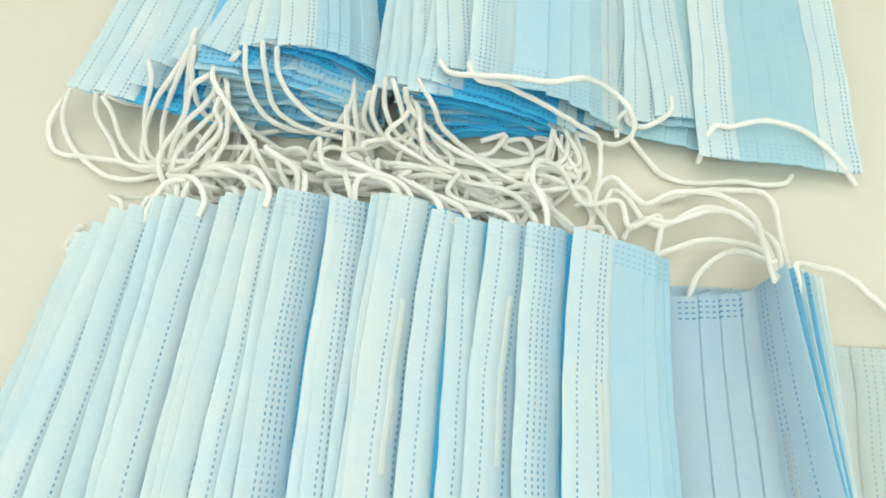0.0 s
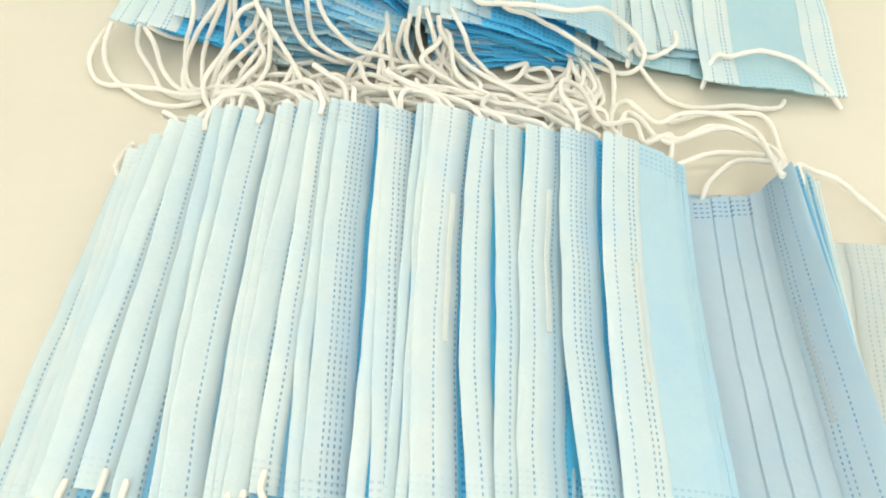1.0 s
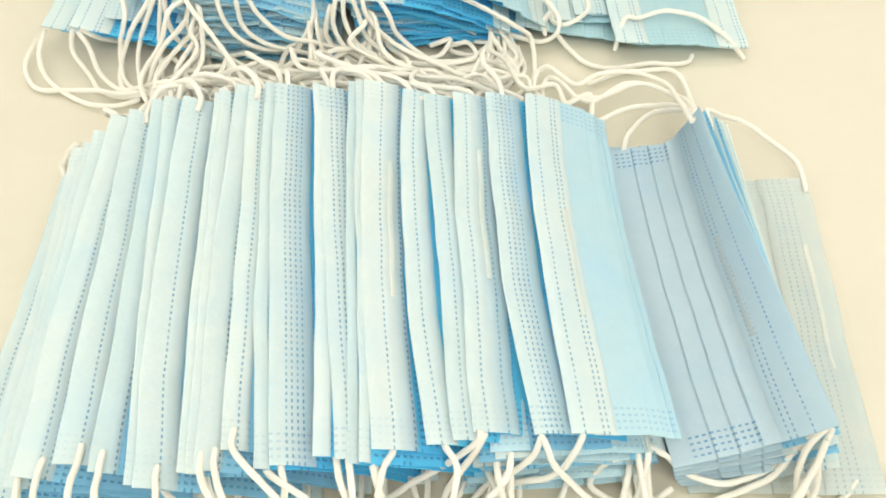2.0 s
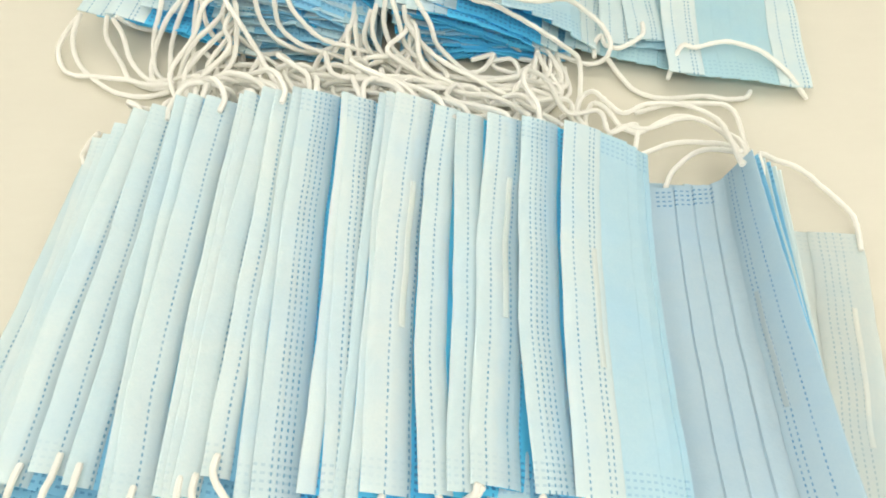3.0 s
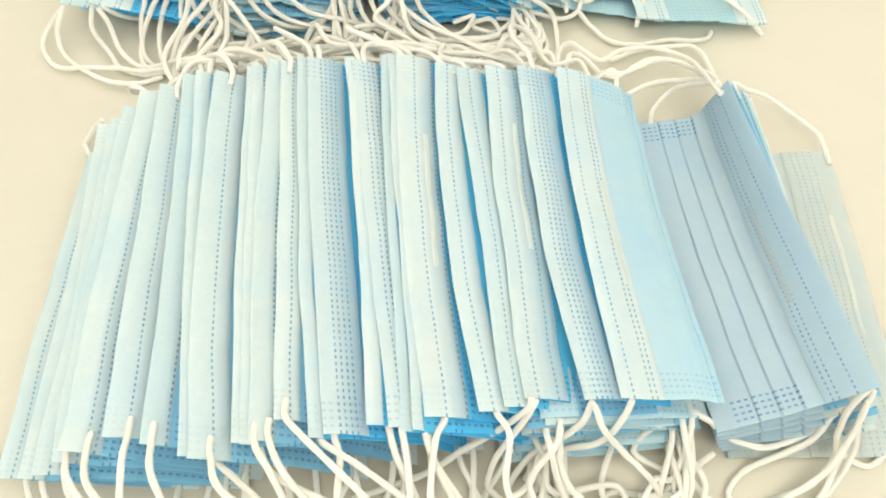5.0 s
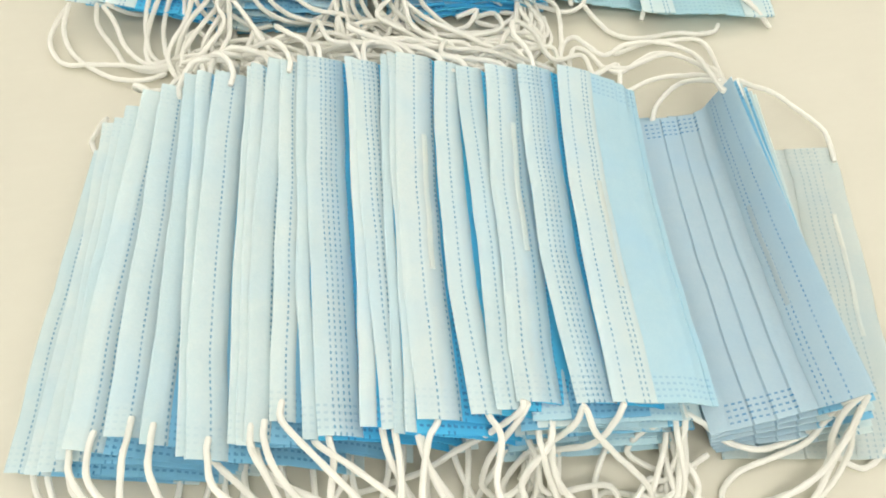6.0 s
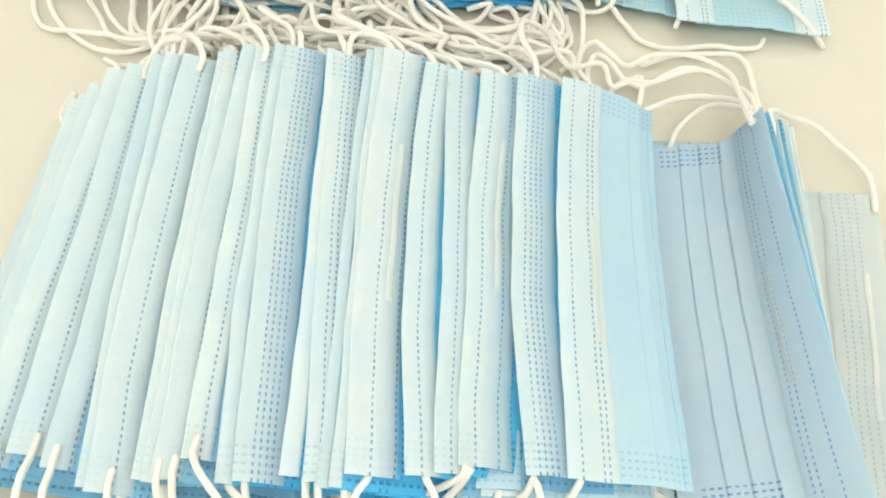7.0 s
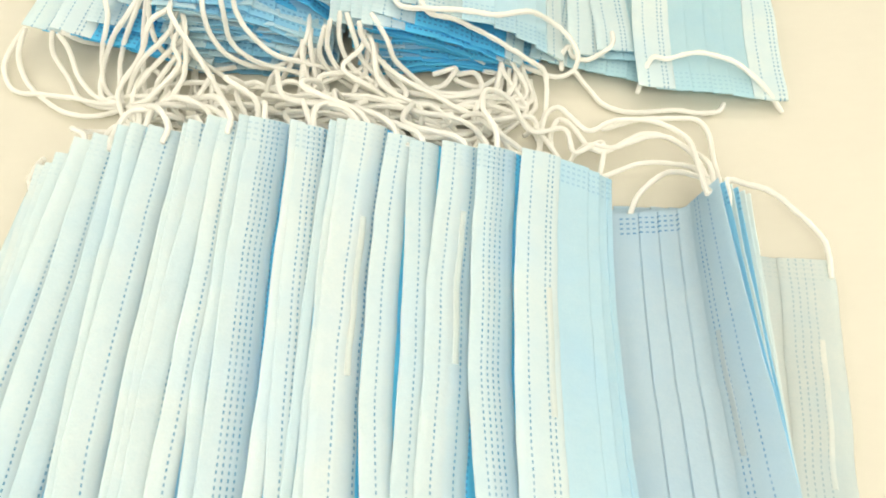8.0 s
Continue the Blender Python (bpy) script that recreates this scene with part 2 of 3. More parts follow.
def cord(name, points, parent, radius=CORD_R, sides=8, rng=None, lowest=None):
    """A round elastic cord along a smooth line through the points."""
    line = spline(points)
    if rng is not None:
        k = len(line)
        wob = np.cumsum(rng.normal(0, 1, (k, 3)), axis=0)
        wob = np.array([wob[max(0, q - 3):q + 4].mean(axis=0) for q in range(k)])
        wob -= np.linspace(0, 1, k)[:, None] * wob[-1]
        line = line + wob * 0.0005 * np.sin(np.linspace(0, math.pi, k))[:, None]
    line[:, 2] = np.maximum(line[:, 2], radius * 0.97 if lowest is None else lowest)
    tang = np.gradient(line, axis=0)
    tang /= np.linalg.norm(tang, axis=1, keepdims=True) + 1e-12
    side = np.cross(tang[0], (0.0, 0.0, 1.0))
    if np.linalg.norm(side) < 1e-6:
        side = np.array((1.0, 0.0, 0.0))
    verts, faces = [], []
    n = len(line)
    for i in range(n):
        side = side - tang[i] * side.dot(tang[i])
        side /= np.linalg.norm(side) + 1e-12
        up = np.cross(side, tang[i])
        r = radius * (0.93 + 0.05 * math.sin(i * 1.9) + 0.04 * math.sin(i * 4.3)) * (0.8 if i in (0, n - 1) else 1)
        for s in range(sides):
            a = 2 * math.pi * s / sides
            verts.append(line[i] + r * (math.cos(a) * side + math.sin(a) * up))
    for i in range(n - 1):
        for s in range(sides):
            t = (s + 1) % sides
            faces.append((i * sides + s, i * sides + t, (i + 1) * sides + t, (i + 1) * sides + s))
    faces.append(tuple(reversed(range(sides))))
    faces.append(tuple((n - 1) * sides + s for s in range(sides)))
    return mesh_object(name, verts, faces, CORD, parent)


# ---- face masks ----


class Card:
    """Where a mask lies: its upper edge runs from near to far, its cloth falls away to one side."""

    def __init__(self, near, far, bow=0.0, slope=33.0, slope_end=None, width=0.082, side=1, hem=0.025, wrinkle=0.0008, seed=0, pleat=0.0010, floor=0.0012, slope_far=None, dip=0.0, folds=(0.22, 0.47, 0.72), low=0.011, knee=0.0, end_far=None):
        self.near, self.far = np.array(near, float), np.array(far, float)
        self.bow, self.slope, self.width, self.side, self.hem = bow, slope, width, side, hem
        self.slope_end = slope if slope_end is None else slope_end
        self.wrinkle, self.seed, self.pleat, self.floor = wrinkle, seed, pleat, floor + (seed % 16) * 0.00045
        self.slope_far, self.dip, self.folds, self.low = slope_far, dip, folds, low
        self.knee, self.end_far = knee, end_far
        d = self.far - self.near
        self.along = d / np.linalg.norm(d)
        flat = np.array((d[1], -d[0], 0.0))
        self.out = flat / np.linalg.norm(flat) * side
        self.length = np.linalg.norm(d)

    def place(self, u, s, lift=0.0):
        """u metres from the upper edge, s from 0 (near) to 1 (far)."""
        p = self.near + (self.far - self.near) * s
        p = p + np.array((self.bow * 4 * s * (1 - s), 0, 0))
        first = self.slope if self.slope_far is None else self.slope + (self.slope_far - self.slope) * s
        last = self.slope_end if self.end_far is None else self.slope_end + (self.end_far - self.slope_end) * s
        steps = 16 if self.knee else 8
        for k in range(steps):
            at = (k + 0.5) / steps * u
            w = min(1.0, max(0.0, (at - self.knee + 0.005) / 0.010)) if self.knee else at / self.width
            a = radians(first + (last - first) * w)
            p = p + (self.out * math.cos(a) - np.array((0, 0, math.sin(a)))) * (u / steps)
        fall = min(1.0, max(0.0, (u - self.hem + 0.0045) / 0.008))
        p = p - np.array((0, 0, self.dip * fall * fall * (3 - 2 * fall)))
        w = self.wrinkle
        q = Vector((u * 35, s * 5.5, self.seed * 7.31))
        wave = noise.noise(q) * w * (0.6 + 25 * u) + noise.noise(q * 3.1) * w * 0.3
        rim = noise.noise(Vector((s * 4.0, self.seed * 3.7, 5.0))) * w * 1.1 + noise.noise(Vector((s * 11.0, self.seed * 1.7, 9.0))) * w * 0.35
        p = p + np.array((rim, 0, wave + lift))
        end = noise.noise(Vector((u * 60, self.seed * 2.1, 3.0 if s > 0.5 else 8.0))) * 0.0006
        p = p + self.along * end * (1 if s > 0.5 else -1) * (abs(2 * s - 1) ** 6)
        p[2] = max(p[2], self.floor + lift)
        return p


def mask_parts(card, parent, hem_mat, panel_mat, low_mat, nv=26, loops=(None, None), wire=False, rng=None):
    """The parts of one pleated mask: two hems, the pleated panel, the nose wire and two ear loops."""
    S = np.linspace(0, 1, nv)

    def grid(us, lift):
        pts = np.array([[card.place(u, s, lift(u)) for s in S] for u in us])
        uv = np.array([[(u, s * LENGTH) for s in S] for u in us])
        return pts, uv

    h, w = card.hem, card.width
    low = card.low
    us = [0, 0.0006, min(0.004, h * 0.4), h * 0.5, h * 0.85, h - 0.0006, h]
    pts, uv = grid(us, lambda u: 0.0008 - (0.0004 if u in (0, h) else 0))
    sheet("upper_hem", pts, uv, 0.0006, hem_mat, parent)
    inner = w - low - h
    us, lifts = [h * 0.5, h - 0.001, h + 0.003], {h * 0.5: -0.0002, h - 0.001: 0.0, h + 0.003: 0.0}
    for f in (h + inner * k for k in card.folds):
        for u, z in ((f - 0.0015, card.pleat * 0.9), (f - 0.00025, card.pleat), (f + 0.00025, 0.0)):
            us.append(u)
            lifts[u] = z
    us.append(w - low + 0.001)
    lifts[us[-1]] = 0.0
    pts, uv = grid(us, lambda u: lifts[u])
    sheet("pleated_panel", pts, uv, 0.0007, panel_mat, parent)
    us = [w - low, w - low * 0.5, w - 0.0006, w]
    pts, uv = grid(us, lambda u: 0.0007)
    uv[..., 0] -= w - low
    sheet("lower_hem", pts, uv, 0.0012, low_mat, parent)
    if wire:
        a, b, at = wire
        pts = np.array([[card.place(u, s, z) for s in np.linspace(a, b, 12)] for u, z in ((at, 0.0009), (at + 0.0005, 0.0013), (at + 0.002, 0.0013), (at + 0.0025, 0.0009))])
        sheet("nose_wire", pts, np.zeros(pts.shape[:2] + (2,)), 0.0006, WIRE_GREY if hem_mat is PANEL_SEAM else WIRE, parent, "cream nose wire showing through the hem")
    for points in loops:
        if points is not None:
            cord("ear_loop", points, parent, rng=rng)


def loop_points(card, end, rng, reach=0.05, drift=0.0, high=0.012, tuck=False, u0=0.0085, spread=1.0):
    """An ear loop from the upper corner of one end, out over the table and back to the lower corner."""
    s_in, s_edge = (0.045, 0.0) if end == "near" else (0.955, 1.0)
    sign = -1 if end == "near" else 1
    a = card.place(u0, s_in, -0.0025 if tuck else 0.0020)
    b = card.place(u0, s_edge, -0.0018 if tuck else 0.0026)
    out = card.along * sign
    out = np.array((out[0], out[1], 0))
    side = card.out
    c = b + out * (0.008 + 0.007 * rng.random()) + side * drift * 0.16 + np.array((0, 0, (-0.002 if tuck else 0.002) + 0.003 * rng.random()))
    d = b + out * reach * (0.42 + 0.15 * rng.random()) + side * (0.005 * rng.normal() + drift * 0.55)
    d[2] = max(0.004, b[2] * 0.55 + high * rng.random())
    e = b + out * reach * (0.85 + 0.2 * rng.random()) + side * (0.02 * rng.random() * spread + drift)
    e[2] = 0.003 + high * rng.random() * 0.9
    f = b + out * reach * (0.70 + 0.35 * rng.random()) + side * (0.030 + 0.02 * rng.random() * spread + drift * 0.4)
    f[2] = 0.002 + high * rng.random() * 0.8
    low = card.place(card.width * 0.9, s_edge)
    g = low + out * (0.02 + 0.012 * rng.random()) + side * (0.006 * rng.normal())
    g[2] = 0.002 + 0.006 * rng.random()
    i = card.place(card.width * 0.9, s_in + (0.03 if end == "near" else -0.03))
    i[2] = max(0.002, i[2] - 0.001)
    h = low + out * 0.004
    h[2] = max(0.002, low[2])
    def between(p, q):
        m = (p + q) / 2 + side * rng.normal() * 0.007 + out * rng.normal() * 0.005
        m[2] = max(0.002, (p[2] + q[2]) / 2 + 0.004 * rng.normal())
        return m

    return [a, b, c, d, between(d, e), e, between(e, f), f, between(f, g), g, h, i]


def run(points):
    """Control points of a cord, given in millimetres."""
    return [(x / 1000, y / 1000, z / 1000) for x, y, z in points]


def face_mask(card, label, group, hem_mat, panel_mat, low_mat=None, loops=(), wire=False, seed=0):
    root = tagged(new("face_mask"), label, "face mask", group)
    root.location = (0, 0, 0)
    mask_parts(card, root, hem_mat, panel_mat, low_mat or HEM_LOW, loops=loops, wire=wire, rng=np.random.default_rng(seed + 900))
    return root


# ---- the table, and an unseen room added to close it in and bounce light ----
FLOOR_Z = -0.75
tagged(box("floor", (5.4, 4.6, 0.1), (0, 0.2, FLOOR_Z - 0.05), FLOORING, bevel=0), "unseen grey painted floor that closes the added room", "floor", kind="structure")
tagged(box("ceiling", (5.4, 4.6, 0.1), (0, 0.2, 1.9), PLASTER, bevel=0), "unseen white plaster ceiling added for bounce light", "ceiling", kind="structure")
for wname, size, centre in (("wall_north", (5.2, 0.1, 2.6), (0, 2.45, 0.55)), ("wall_east", (0.1, 4.4, 2.6), (2.65, 0.2, 0.55)), ("wall_west", (0.1, 4.4, 2.6), (-2.65, 0.2, 0.55))):
    tagged(box(wname, size, centre, PLASTER, bevel=0), "unseen plain white plaster wall added for bounce light", "wall", kind="structure")

for wname, size, centre in (("wall_south_sill", (5.2, 0.1, 0.85), (0, -2.05, -0.325)), ("wall_south_head", (5.2, 0.1, 0.25), (0, -2.05, 1.725)), ("wall_south_pier_1", (0.8, 0.1, 1.5), (-2.2, -2.05, 0.85)), ("wall_south_pier_2", (0.8, 0.1, 1.5), (2.2, -2.05, 0.85))):
    tagged(box(wname, size, centre, PLASTER, bevel=0), "unseen plain white plaster wall added round the window", "wall", kind="structure")
# unseen window, added to light the mask ends and cords that face it
window = tagged(new("added_window_1"), "unseen wide white-framed window added to light the near-facing ends", "window", kind="structure")
for wx in (-1.77, -0.6, 0.6, 1.77):
    box("window_frame", (0.06, 0.06, 1.5), (wx, -2.05, 0.85), PLASTER, window, 0.003)
for wz in (0.13, 1.57):
    box("window_frame", (3.48, 0.05, 0.06), (0, -2.05, wz), PLASTER, window, 0.003)
fill_light = bpy.data.lights.new("window_fill", "AREA")
fill_light.shape, fill_light.size, fill_light.size_y, fill_light.energy = "RECTANGLE", 3.4, 1.35, WINDOW_FILL_WATTS
fill_light.color = (1.0, 0.99, 0.97)
new("window_fill", fill_light).matrix_world = look((0, -1.97, 0.85), (0, 0.2, 0.85))

table = tagged(new("work_table"), "cream laminate work table under the masks", "table")
box("tabletop", (1.7, 1.0, 0.03), (0.03, 0.22, -0.015), LAMINATE, table, 0.003)
for lx in (-0.76, 0.82):
    for ly in (-0.22, 0.66):
        box("leg", (0.045, 0.045, 0.72), (lx, ly, -0.39), STEEL, table, 0.003, "grey painted steel leg")

# unseen ceiling lights added for fill: panels ringed round one over the table
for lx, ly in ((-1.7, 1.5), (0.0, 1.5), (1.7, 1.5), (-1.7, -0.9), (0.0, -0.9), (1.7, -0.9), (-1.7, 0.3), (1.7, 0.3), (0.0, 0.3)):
    fitting = tagged(new("added_ceiling_light"), "unseen white ceiling panel light added for fill", "ceiling light", "ceiling lights")
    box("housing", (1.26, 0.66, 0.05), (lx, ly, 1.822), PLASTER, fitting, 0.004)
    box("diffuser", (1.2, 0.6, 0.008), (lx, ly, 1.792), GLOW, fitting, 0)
    lamp = bpy.data.lights.new("fill_lamp", "AREA")
    # the front panel is strongest, to brighten the faces turned to the camera
    lamp.shape, lamp.size, lamp.size_y, lamp.energy = "RECTANGLE", 1.2, 0.6, CENTRE_FILL_WATTS if (lx, ly) == (0.0, 0.3) else FRONT_FILL_WATTS if (lx, ly) == (0.0, -0.9) else RING_FILL_WATTS
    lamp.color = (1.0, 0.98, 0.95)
    bulb = new("fill_lamp", lamp)
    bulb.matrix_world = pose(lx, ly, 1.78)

# ---- how single ear loops lie: control points in millimetres ----
FLAT = [(178, 291, 9), (184, 302, 16), (188, 306, 20), (195, 305, 18), (212, 307, 18), (228, 302, 16), (240, 292, 12), (247, 285, 9), (254, 278, 3)]
UNDER = [(147, 306, 12), (155, 299, 4), (163, 289, 2), (177, 284, 2), (198, 281, 4), (211, 279, 3), (221, 281, 2), (225, 286, 3)]
ROPE1 = [(186, 210, 42), (191, 233, 30), (196, 257, 16), (186, 271, 10), (167, 272, 8), (153, 267, 7), (146, 276, 8), (140, 285, 9), (132, 285, 7), (127, 275, 5), (124, 262, 3)]
ROPE2 = [(189, 212, 40), (194, 239, 24), (189, 258, 14), (176, 266, 10), (156, 259, 9), (146, 262, 9), (140, 274, 11), (136, 279, 9), (131, 271, 5), (130, 264, 4)]
ROPE3 = [(192, 213, 36), (199, 238, 22), (193, 253, 12), (181, 261, 8), (160, 259, 5), (149, 262, 6), (142, 260, 4), (137, 253, 4)]
ROPE4 = [(198, 213, 30), (205, 235, 16), (210, 260, 6), (207, 274, 4), (192, 278, 3), (175, 278, 3), (158, 274, 3)]
INNER1 = [(159, 217, 14), (166, 230, 10), (177, 237, 12), (184, 234, 22), (189, 222, 36)]
INNER2 = [(149, 243, 6), (165, 247, 6), (181, 243, 12), (189, 234, 24), (191, 222, 36)]
EDGE = [(196, 203, 34), (199, 212, 35), (201, 221, 34), (213, 224, 22), (228, 224, 12), (242, 214, 8), (250, 201, 8), (251, 192, 7), (249, 181, 7)]
LEFT1 = [(-136, 348, 19), (-147, 346, 10), (-154, 336, 3), (-148, 321, 2), (-131, 315, 2), (-113, 312, 4), (-97, 307, 6), (-76, 305, 8)]
LEFT2 = [(-136, 348, 20), (-142, 338, 10), (-141, 328, 3), (-130, 314, 2), (-115, 303, 3), (-103, 301, 3), (-89, 303, 4)]
LEFT3 = [(-120, 342, 23), (-124, 337, 12), (-118, 327, 5), (-113, 315, 3), (-98, 306, 4), (-83, 305, 6)]
LEFT4 = [(-117, 340, 23), (-112, 334, 14), (-108, 324, 5), (-99, 312, 5), (-86, 310, 6)]
LEFT5 = [(-115, 340, 24), (-109, 341, 16), (-100, 344, 10), (-90, 349, 8)]
BUNCH1 = [(-63, 358, 48), (-66, 351, 46), (-71, 340, 34), (-77, 329, 18), (-77, 315, 8), (-71, 302, 6)]
BUNCH2 = [(-66, 351, 44), (-75, 343, 36), (-88, 334, 22), (-98, 325, 8), (-98, 312, 5), (-86, 306, 5)]
BUNCH3 = [(-64, 353, 46), (-74, 341, 36), (-84, 332, 22), (-89, 320, 10), (-86, 308, 6), (-72, 307, 5)]
BUNCH4 = [(-90, 350, 36), (-89, 340, 28), (-95, 331, 14), (-96, 316, 5), (-83, 305, 4)]
ARCH1 = [(-21, 337, 55), (-22, 330, 44), (-16, 323, 34), (-4, 318, 26), (13, 314, 20), (29, 311, 14), (45, 301, 8)]
ARCH2 = [(-28, 341, 55), (-29, 332, 46), (-27, 325, 34), (-20, 320, 26), (-10, 317, 20), (6, 313, 14), (17, 307, 8)]
ARCH3 = [(-37, 342, 52), (-38, 333, 42), (-35, 327, 32), (-26, 322, 24), (-10, 321, 16), (7, 323, 18), (16, 323, 14)]
ARCH4 = [(-40, 340, 50), (-52, 335, 38), (-56, 329, 28), (-48, 324, 18), (-37, 318, 10), (-23, 308, 6)]
ARCH5 = [(-63, 347, 48), (-67, 336, 36), (-65, 326, 24), (-55, 323, 14), (-43, 321, 10), (-29, 324, 8)]
CROSS1 = [(55, 330, 48), (59, 324, 46), (72, 319, 49), (90, 317, 49), (105, 316, 45), (120, 320, 39), (133, 326, 24), (142, 318, 18), (147, 311, 15), (145, 307, 10), (137, 306, 8), (125, 312, 8), (119, 317, 7)]
CROSS2 = [(68, 326, 50), (72, 318, 47), (85, 318, 42), (98, 316, 36), (112, 311, 26), (122, 307, 18), (133, 306, 9), (132, 292, 4), (127, 280, 3), (117, 273, 3)]
CROSS3 = [(170, 327, 16), (169, 318, 15), (159, 310, 14), (152, 314, 13), (148, 319, 15), (142, 316, 12), (141, 308, 10)]
SWEEP1 = [(24, 322, 42), (21, 315, 30), (26, 309, 18), (40, 303, 12), (61, 294, 10), (83, 288, 10), (99, 288, 10), (113, 297, 10), (117, 309, 10)]
SWEEP2 = [(29, 325, 44), (27, 316, 32), (32, 306, 22), (45, 300, 16), (64, 295, 14), (83, 293, 14), (98, 298, 12), (96, 308, 12), (85, 309, 10)]
SWEEP3 = [(38, 318, 44), (40, 313, 36), (49, 305, 24), (64, 295, 18), (80, 286, 14), (95, 276, 14), (109, 243, 36)]
SWEEP4 = [(44, 322, 45), (51, 312, 36), (54, 306, 26), (65, 300, 18), (78, 293, 14), (91, 291, 10), (105, 295, 8), (109, 309, 7), (100, 314, 6)]
SWEEP5 = [(32, 324, 44), (35, 315, 34), (37, 310, 24), (45, 301, 16), (56, 290, 12), (69, 283, 12), (82, 281, 14)]
SWEEP6 = [(21, 320, 40), (17, 315, 24), (23, 309, 14), (36, 300, 8), (53, 293, 7), (69, 292, 6), (88, 283, 5), (108, 288, 4), (123, 293, 4), (125, 307, 5)]
NB1 = [(51, 75, 49), (49, 71, 46), (40, 67, 34), (26, 64, 22), (11, 62, 12), (-6, 62, 6), (-23, 61, 4)]
NB2 = [(53, 74, 48), (50, 70, 44), (42, 65, 30), (35, 60, 16), (33, 54, 8), (38, 47, 3)]
NB3 = [(74, 69, 48), (69, 64, 40), (58, 60, 26), (48, 58, 14), (41, 53, 6), (41, 45, 3)]
NB4 = [(74, 68, 48), (79, 60, 40), (89, 53, 28), (99, 45, 14), (102, 38, 5), (93, 33, 3)]
NB5 = [(90, 67, 47), (86, 62, 40), (78, 57, 28), (66, 60, 18), (55, 60, 10), (49, 54, 4)]
NB6 = [(114, 44, 3), (105, 48, 5), (96, 54, 9), (97, 57, 15), (104, 57, 21), (116, 58, 24), (124, 55, 22), (134, 49, 14), (151, 44, 10), (168, 45, 12), (176, 49, 20), (180, 51, 36), (184, 53, 46)]
NB7 = [(185, 53, 47), (179, 49, 36), (178, 43, 22), (176, 34, 10), (164, 27, 4), (146, 24, 2), (129, 21, 2), (113, 25, 2), (104, 34, 2), (109, 40, 3)]
NB8 = [(187, 52, 46), (185, 45, 30), (187, 37, 14), (179, 27, 4), (165, 21, 2), (146, 20, 3), (133, 25, 4), (118, 26, 2), (105, 22, 2)]
NB9 = [(183, 53, 46), (178, 51, 30), (172, 45, 14), (161, 42, 7), (143, 39, 3), (134, 31, 2), (137, 22, 2), (153, 17, 3), (169, 21, 5), (180, 34, 12), (187, 45, 25)]
NB10 = [(187, 43, 6), (188, 37, 5), (197, 32, 4), (206, 34, 4), (212, 38, 4)]
NB11 = [(130, 48, 10), (120, 44, 4), (119, 38, 3), (123, 30, 3), (131, 24, 3), (146, 21, 4), (157, 22, 6), (172, 28, 12), (182, 40, 26), (185, 49, 42)]
NB12 = [(125, 45, 4), (116, 44, 4), (110, 40, 2), (107, 33, 2), (110, 25, 2), (124, 21, 3)]
SMALL = [(-117, 268, 16), (-125, 268, 8), (-131, 264, 3), (-129, 255, 2), (-122, 251, 5), (-115, 252, 10)]
STRAY1 = [(-79, 297, 14), (-76, 307, 18), (-70, 315, 20), (-65, 312, 18), (-63, 306, 14), (-69, 299, 10), (-60, 290, 12)]
STRAY2 = [(-46, 287, 20), (-44, 298, 22), (-41, 312, 20), (-38, 309, 18), (-38, 293, 18), (-34, 274, 24)]
STRAY3 = [(-17, 273, 30), (-24, 294, 24), (-17, 302, 20), (-9, 298, 18), (1, 302, 16), (15, 297, 14), (25, 287, 14)]
STRAY4 = [(4, 265, 34), (1, 277, 28), (13, 281, 24), (29, 281, 20), (44, 276, 20), (54, 262, 30), (57, 241, 48)]
STRAY5 = [(28, 284, 18), (45, 284, 20), (60, 280, 20), (76, 274, 22), (88, 265, 26), (92, 240, 47)]
STRAY6 = [(-33, 305, 12), (-15, 303, 16), (1, 298, 14), (12, 287, 16), (2, 281, 18), (-9, 287, 18), (-17, 293, 20)]
STRAY7 = [(73, 307, 14), (79, 309, 14), (86, 310, 14), (80, 303, 12), (72, 300, 10), (84, 296, 10), (98, 299, 9)]
STRAY8 = [(87, 312, 10), (85, 306, 8), (93, 302, 8), (102, 305, 8), (109, 310, 10), (105, 301, 7), (92, 298, 6)]

# ---- the near row of masks, standing on edge like cards, hems uppermost ----
X_FAR = [-125, -118, -109, -101, -91, -82, -70, -63, -55, -40, -38, -30, -24, -16, -12, 6, 9, 23, 26, 31, 48, 58, 72, 88, 107]
Y_FAR = [253, 262, 256, 256, 260, 259, 260, 259, 256, 256, 258, 260, 258, 260, 259, 256, 254, 255, 256, 256, 247, 243, 242, 239, 236]
X_NEAR = [-162, -150, -140, -130, -127, -109, -95, -81, -78, -62, -59, -56, -46, -35, -28, -13, -5, 0, 4, 9, 30, 40, 48, 71, 86]
Y_NEAR = [96, 91, 88, 89, 91, 92, 85, 77, 75, 78, 77, 78, 84, 75, 75, 76, 73, 71, 71, 75, 73, 73, 75, 70, 68]
BOW = [-1.0, 2.3, 1.3, -1.6, 0.1, 0.2, 1.4, -1.5, -1.9, -0.9, -0.4, -1.4, -0.1, -1.1, -1.9, 1.2, -0.8, -0.6, -0.2, -2.8, -4.3, -0.3, -1.3, -3.7, -3.0]
Z_EDGE = [10, 20, 30, 37, 42, 46, 50, 52] + [54 - 0.36 * k for k in range(17)]
FOUR_SEAMS = (14, 16, 23)
TWO_SEAMS = (4, 6, 11, 15)
WIDE_HEMS = (3, 5, 7, 8, 19)
